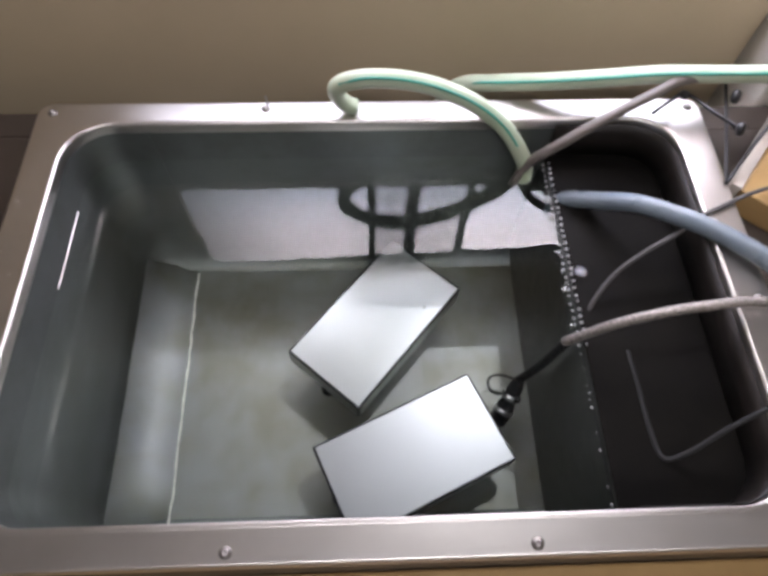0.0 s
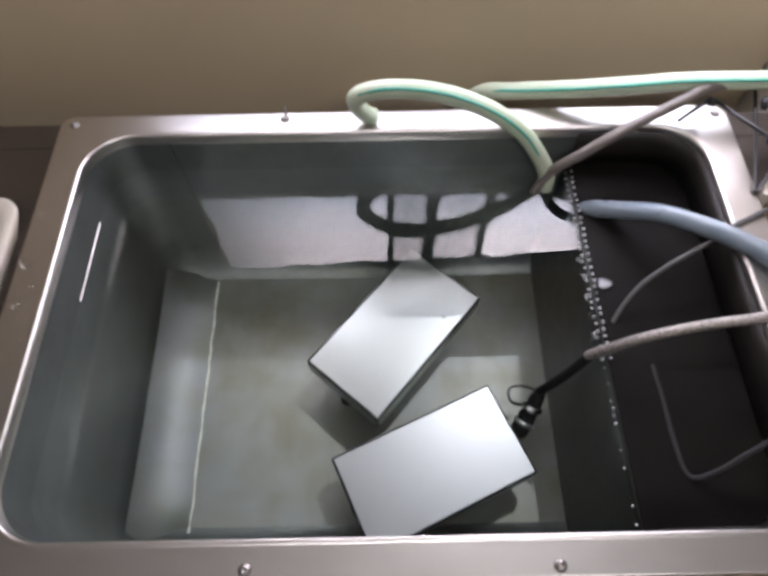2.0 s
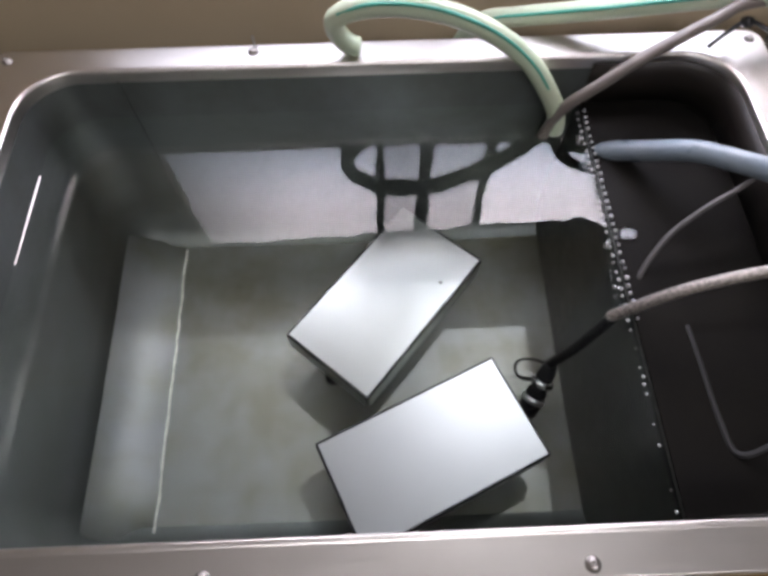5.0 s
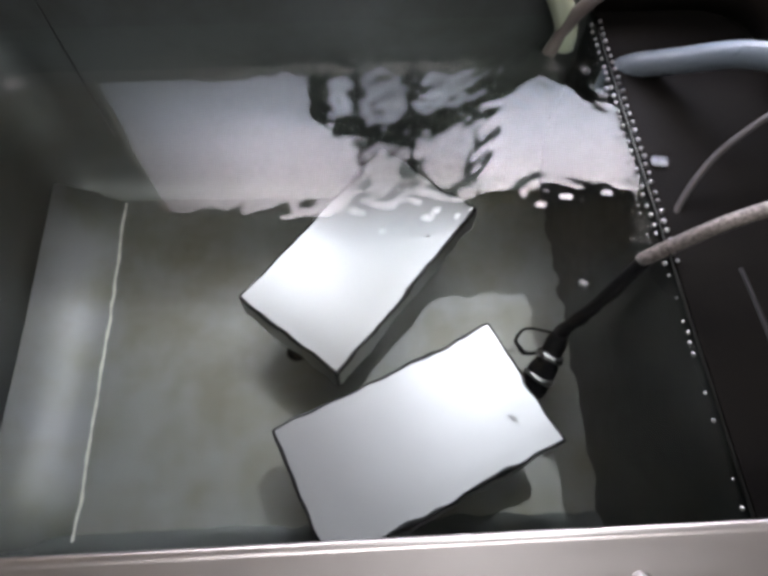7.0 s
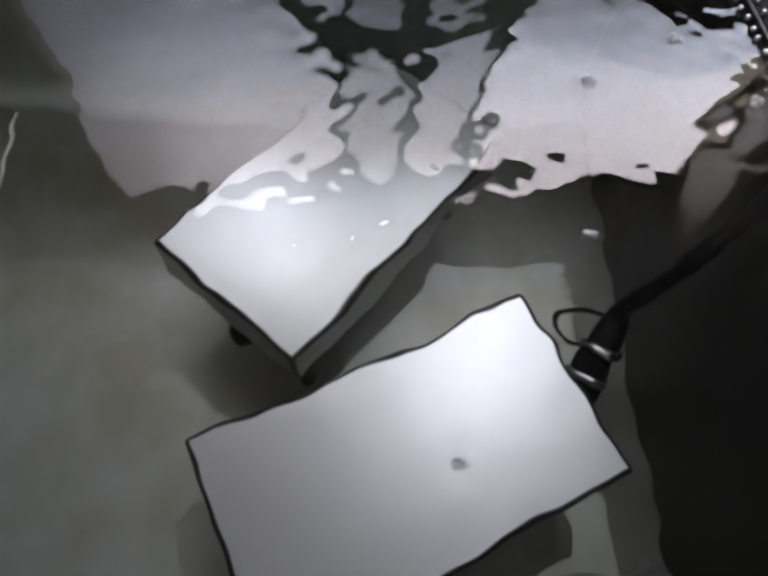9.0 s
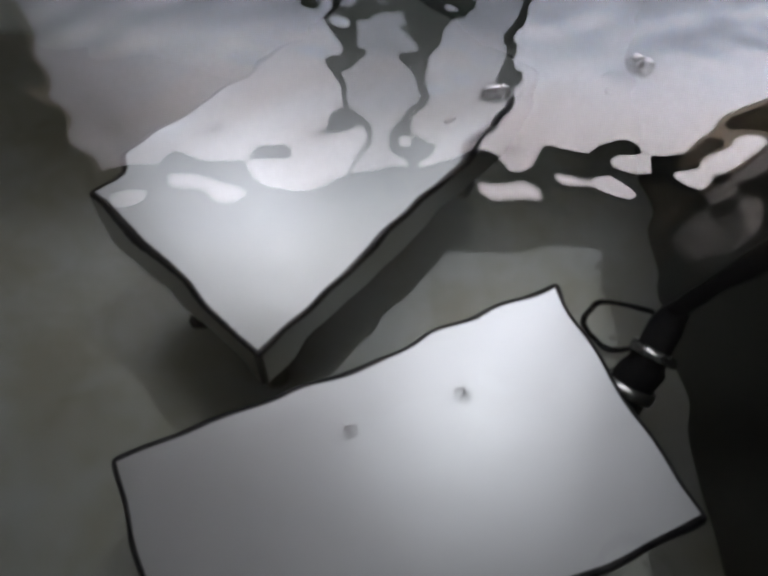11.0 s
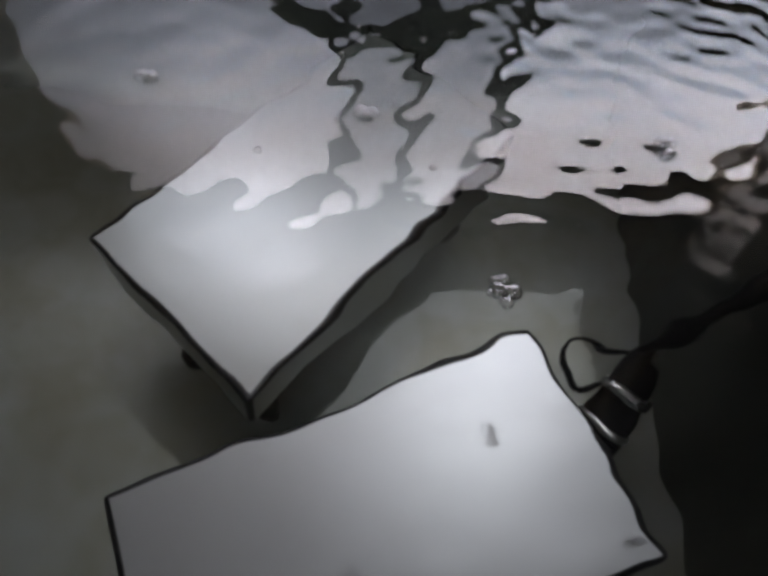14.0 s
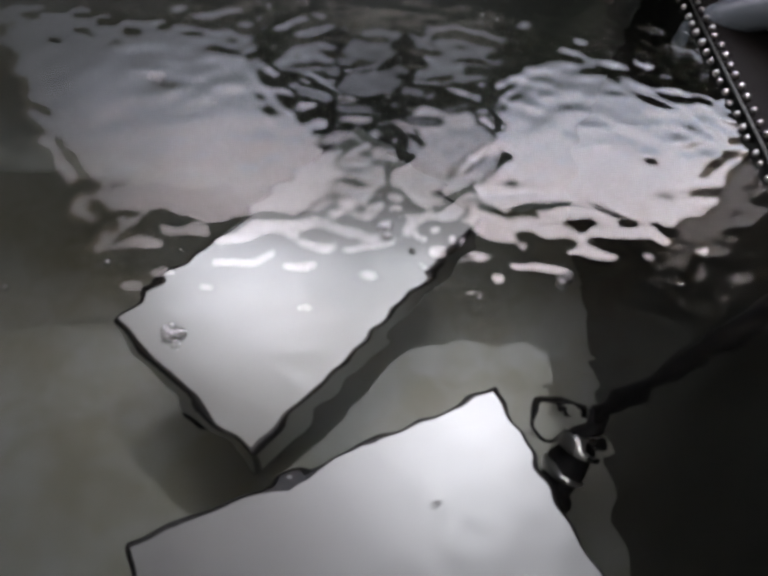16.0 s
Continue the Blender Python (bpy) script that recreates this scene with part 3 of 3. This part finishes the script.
# ---- fittings and clutter round the tank ----
def valve():
    thing = tagged(new("valve_handle"), "thin dark wire stand with round black knobs on the flange corner", "valve")
    part("rod", tube(bmesh.new(), [(0.2785, 0.186, RIM + 0.005), (0.295, 0.193, RIM + 0.016), (0.3085, 0.1955, RIM + 0.022), (0.323, 0.17, RIM + 0.026), (0.3395, 0.143, RIM + 0.03)], 0.0019, 8), BLACK_PLASTIC, thing, "", True)
    part("rod", tube(bmesh.new(), [(0.345, 0.20, RIM + 0.03), (0.338, 0.15, RIM + 0.016), (0.329, 0.099, RIM + 0.003)], 0.0017, 8), BLACK_PLASTIC, thing, "", True)
    part("rod", tube(bmesh.new(), [(0.329, 0.099, RIM + 0.003), (0.36, 0.135, RIM + 0.018), (0.395, 0.17, RIM + 0.03)], 0.0017, 8), BLACK_PLASTIC, thing, "", True)
    part("collar", lathe(bmesh.new(), [(0, -0.004), (0.004, -0.004), (0.0048, 0), (0.004, 0.004), (0, 0.004)], 12, pose(0.3065, 0.1955, RIM + 0.021, 60, 0, 20)), BLACK_PLASTIC, thing, "", True)
    for x, y, z in ((0.341, 0.1415, 0.030), (0.348, 0.181, 0.032)):
        part("knob", lathe(bmesh.new(), [(0, -0.004), (0.004, -0.004), (0.0065, -0.002), (0.0068, 0.002), (0.004, 0.004), (0, 0.0042)], 14, pose(x, y, RIM + z, 70, 0, 52)), BLACK_PLASTIC, thing, "round black knob", True)


valve()


def bench():
    thing = tagged(new("work_bench"), "brown laminate work bench that carries the steel tank", "bench")
    zt, zb = RIM - 0.031, 0.0
    ex, ey = 0.314, 0.198
    block("front_panel", (-1.1, -0.212, zb), (1.1, -ey, zt), BENCH, thing, 0.002)
    block("back_panel", (-1.1, ey, zb), (1.1, 0.2315, zt), BENCH, thing, 0.002)
    block("side_body", (-1.1, -ey, zb), (-ex, ey, zt), BENCH, thing, 0.002)
    block("side_body", (ex, -ey, zb), (1.1, ey, zt), BENCH, thing, 0.002)
    block("front_ledge", (-1.1, -0.42, zt - 0.16), (1.1, -0.213, zt - 0.13), WOOD, thing, 0.003, "yellow wooden ledge")


bench()


def clutter():
    thing = tagged(new("wooden_board"), "yellow varnished board with a pale edge leaning beside the tank", "board")
    block("plank", (0.0, -0.11, 0.0), (0.16, 0, 0.030), WOOD, thing, 0.002)
    block("edge_strip", (0.0, 0.0005, 0.0), (0.16, 0.011, 0.033), CARD, thing, 0.001, "pale cream edge strip")
    thing.matrix_basis = pose(0.3435, 0.094, RIM - 0.031, 0, 0, 50)
    tray = tagged(new("plastic_tray"), "beige plastic tray with rounded corners beside the tank", "tray")
    bm = bmesh.new()
    o = lambda g, z, r: [(x - 0.485, y - 0.06, z) for x, y in rounded(0.135 - g, 0.177 - g, r, 6)]
    loft(bm, [o(0.012, RIM - 0.031, 0.02), o(0, RIM - 0.006, 0.024), o(0.003, RIM - 0.003, 0.022), o(0.012, RIM - 0.004, 0.018), o(0.02, RIM - 0.014, 0.016)], True)
    part("shell", bm, CARD, tray, "", True)


clutter()


def cream_cabinet():
    thing = tagged(new("cream_cabinet"), "plain cream painted cabinet standing behind the tank corner", "cabinet")
    block("body", (0.424, 0.235, 0.0), (0.95, 0.62, RIM + 0.42), CREAM, thing, 0.004)
    block("door", (0.45, 0.229, 0.08), (0.93, 0.2345, RIM + 0.39), CREAM, thing, 0.003, "flat cream door")


cream_cabinet()


# ---- water ----
def water_sheet():
    x0, x1, y0, y1, step = -0.33, 1.02, -HY - 0.004, HY + 0.004, 0.0017
    nx, ny = int((x1 - x0) / step), int((y1 - y0) / step)
    xs = np.linspace(x0, x1, nx + 1)
    ys = np.linspace(y0, y1, ny + 1)
    X, Y = np.meshgrid(xs, ys, indexing="ij")
    rng = np.random.RandomState(4)

    def field(lmin, lmax, count, spread):
        z = np.zeros_like(X)
        for _ in range(count):
            lam = lmin * (lmax / lmin) ** rng.rand()
            a = rng.uniform(-spread, spread) + math.pi / 2
            k = math.tau / lam
            z += lam * np.sin(k * (X * math.cos(a) + Y * math.sin(a)) + rng.rand() * math.tau + 0.8 * np.sin(X * 23 + Y * 17 + rng.rand() * 6))
        return z / (count ** 0.5)

    def ramp(a, b):
        t = np.clip((X - a) / (b - a), 0, 1)
        return t * t * (3 - 2 * t)

    z = field(0.014, 0.05, 14, 1.6) * 0.0005
    z += field(0.03, 0.07, 12, 1.6) * 0.0022 * ramp(0.22, 0.42)
    z += field(0.008, 0.020, 20, 1.2) * 0.0060 * ramp(0.26, 0.46)
    z += field(0.007, 0.016, 22, 1.0) * 0.0085 * ramp(0.56, 0.70)
    z += field(0.005, 0.010, 18, 1.1) * 0.0065 * ramp(0.58, 0.72)
    verts = np.stack([X, Y, z], -1).reshape(-1, 3)
    i = np.arange(nx * (ny + 1)).reshape(nx, ny + 1)[:, :-1].ravel()
    faces = np.stack([i, i + ny + 1, i + ny + 2, i + 1], -1)
    me = bpy.data.meshes.new("water")
    me.from_pydata(verts.tolist(), [], faces.tolist())
    me.materials.append(WATER_MAT)
    for p in me.polygons:
        p.use_smooth = True
    ob = tagged(new("water", me), "clear rippling water filling the steel tank", "water", kind="structure")
    ob.location = (0, 0, WATER)
    ob.visible_shadow = False
    return ob


water = water_sheet()


# ---- bubbles and the cable loop that dips in ----
def bubble_mesh(r):
    return mesh_of(lathe(bmesh.new(), [(0, -0.35 * r), (0.7 * r, -0.25 * r), (0.98 * r, 0), (0.92 * r, 0.35 * r), (0.7 * r, 0.7 * r), (0.35 * r, 0.93 * r), (0, r)], 14), "bubble", BUBBLE_MAT, True)


def foam_cluster(rng, n, spread):
    thing = tagged(new("foam_cluster"), "small cluster of clear air bubbles drifting on the water", "bubbles", "drifting bubbles")
    me = [bubble_mesh(r) for r in (0.0011, 0.0016, 0.0022)]
    for k in range(n):
        b = new("bubble", me[rng.randrange(3)])
        b.parent = thing
        a, d = rng.uniform(0, math.tau), spread * rng.random() ** 0.5
        b.location = (d * math.cos(a), d * math.sin(a), 0.0002)
    return thing


def loose_bubble(r):
    return tagged(new("air_bubble", bubble_mesh(r)), "single clear air bubble floating on the water", "bubble", "drifting bubbles")


RNG = random.Random(11)
clusters = [foam_cluster(RNG, 9, 0.0034), foam_cluster(RNG, 7, 0.003), foam_cluster(RNG, 6, 0.003), foam_cluster(RNG, 8, 0.0032), foam_cluster(RNG, 5, 0.0025), foam_cluster(RNG, 5, 0.0028)]
singles = [loose_bubble(RNG.choice((0.0006, 0.0008, 0.0011))) for _ in range(34)]


def cable_loop():
    thing = tagged(new("cable_loop"), "loop of thick black rubber cable dipping towards the water", "cable")
    pts = [(0.0132 * math.cos(a), 0.0145 * math.sin(a), 0.003 * math.sin(a * 2)) for a in [radians(d) for d in range(-60, 290, 25)]]
    pts = [(0.05, -0.09, 0.05), (0.024, -0.036, 0.012)] + pts + [(0.004, -0.04, 0.012), (-0.02, -0.10, 0.05)]
    part("cable", tube(bmesh.new(), pts, 0.0012, 10), BLACK_RUBBER, thing, "", True)
    return thing


loop = cable_loop()


def motions():
    z = WATER
    walk(water, [(0, pose(0, 0, z)), (3.0, pose(-0.01, 0, z)), (4.2, pose(-0.05, 0, z)), (6.5, pose(-0.39, 0, z)), (8.0, pose(-0.43, 0, z)),
                 (9.0, pose(-0.45, 0, z)), (11.3, pose(-0.50, 0, z)), (13.5, pose(-0.55, 0, z)), (14.5, pose(-0.62, 0, z)), (16.0, pose(-0.68, 0, z))])
    paths = [
        [(0, .17, .02), (8, .172, .0), (11.5, .15, -.05), (13.5, .083, -.084), (14, .054, -.074), (14.5, .024, -.063), (15, -.003, -.057), (15.5, -.021, -.052), (16, -.03, -.058)],
        [(0, .17, .10), (8, .16, .06), (11.5, .11, .0), (13, .071, -.065), (13.5, .044, -.045), (14, .022, -.018), (14.5, -.004, .007), (15, -.028, .023), (16, -.059, .06)],
        [(0, .17, .06), (8, .17, .03), (13, .15, -.03), (14, .103, -.026), (14.5, .075, -.01), (15, .046, -.004), (16, .033, -.015)],
        [(0, .17, .04), (8, .172, .0), (14, .15, -.06), (15, .122, -.057), (15.5, .117, -.043), (16, .093, -.033)],
        [(0, .17, -.02), (7, .13, -.05), (8, .105, -.06), (9, .087, -.061), (11.5, .02, -.02), (13, -.10, .05), (16, -.2, .08)],
        [(0, .17, .13), (8, .13, .06), (11.5, .084, -.032), (12, .080, -.038), (12.5, .037, -.038), (13.5, -.02, -.02), (16, -.12, .03)]]
    for c, rows in zip(clusters, paths):
        rows[:1] = [(0, .1785, rows[0][2]), (6.4, .178, rows[0][2] + .01)]
        walk(c, [(t, pose(x, y, z, 0, 0, 9 * t)) for t, x, y in rows] + ([] if rows[-1][0] == 16 else [(16, pose(rows[-1][1], rows[-1][2], z))]))
    rng = random.Random(3)
    for b in singles:
        x0, y0, t0 = 0.176, rng.uniform(-0.03, 0.15), rng.uniform(6, 11)
        dx, dy = -rng.uniform(0.08, 0.26), rng.uniform(-0.03, 0.03)
        bend = rng.uniform(-0.02, 0.02)
        walk(b, [(0, pose(x0, y0, z)), (t0, pose(x0 - 0.004, y0, z)), ((t0 + 16) / 2, pose(x0 + dx * 0.45, y0 + dy * 0.5 + bend, z)), (16, pose(x0 + dx, y0 + dy, z))])
    rest = pose(0.16, -0.315, RIM - 0.1587, 0, 0, 0)
    walk(loop, [(0, rest), (9.2, rest), (9.8, pose(0.15, -0.31, RIM + 0.08)), (10.6, pose(0.10, -0.20, RIM + 0.05)), (11.3, pose(LOOP[0][0], LOOP[0][1], z + 0.006))]
         + [(t, pose(x, y, z + 0.006)) for t, (x, y) in zip((11.5, 12.0, 12.5, 13.0, 13.5), LOOP)]
         + [(14.0, pose(0.075, -0.170, z + 0.015)), (14.7, pose(0.11, -0.22, RIM + 0.05)), (15.3, pose(0.15, -0.31, RIM + 0.07)), (16.0, rest)])


LOOP = ((0.0642, -0.1317), (0.0641, -0.1313), (0.0643, -0.1334), (0.0638, -0.1369), (0.0668, -0.1471))
motions()
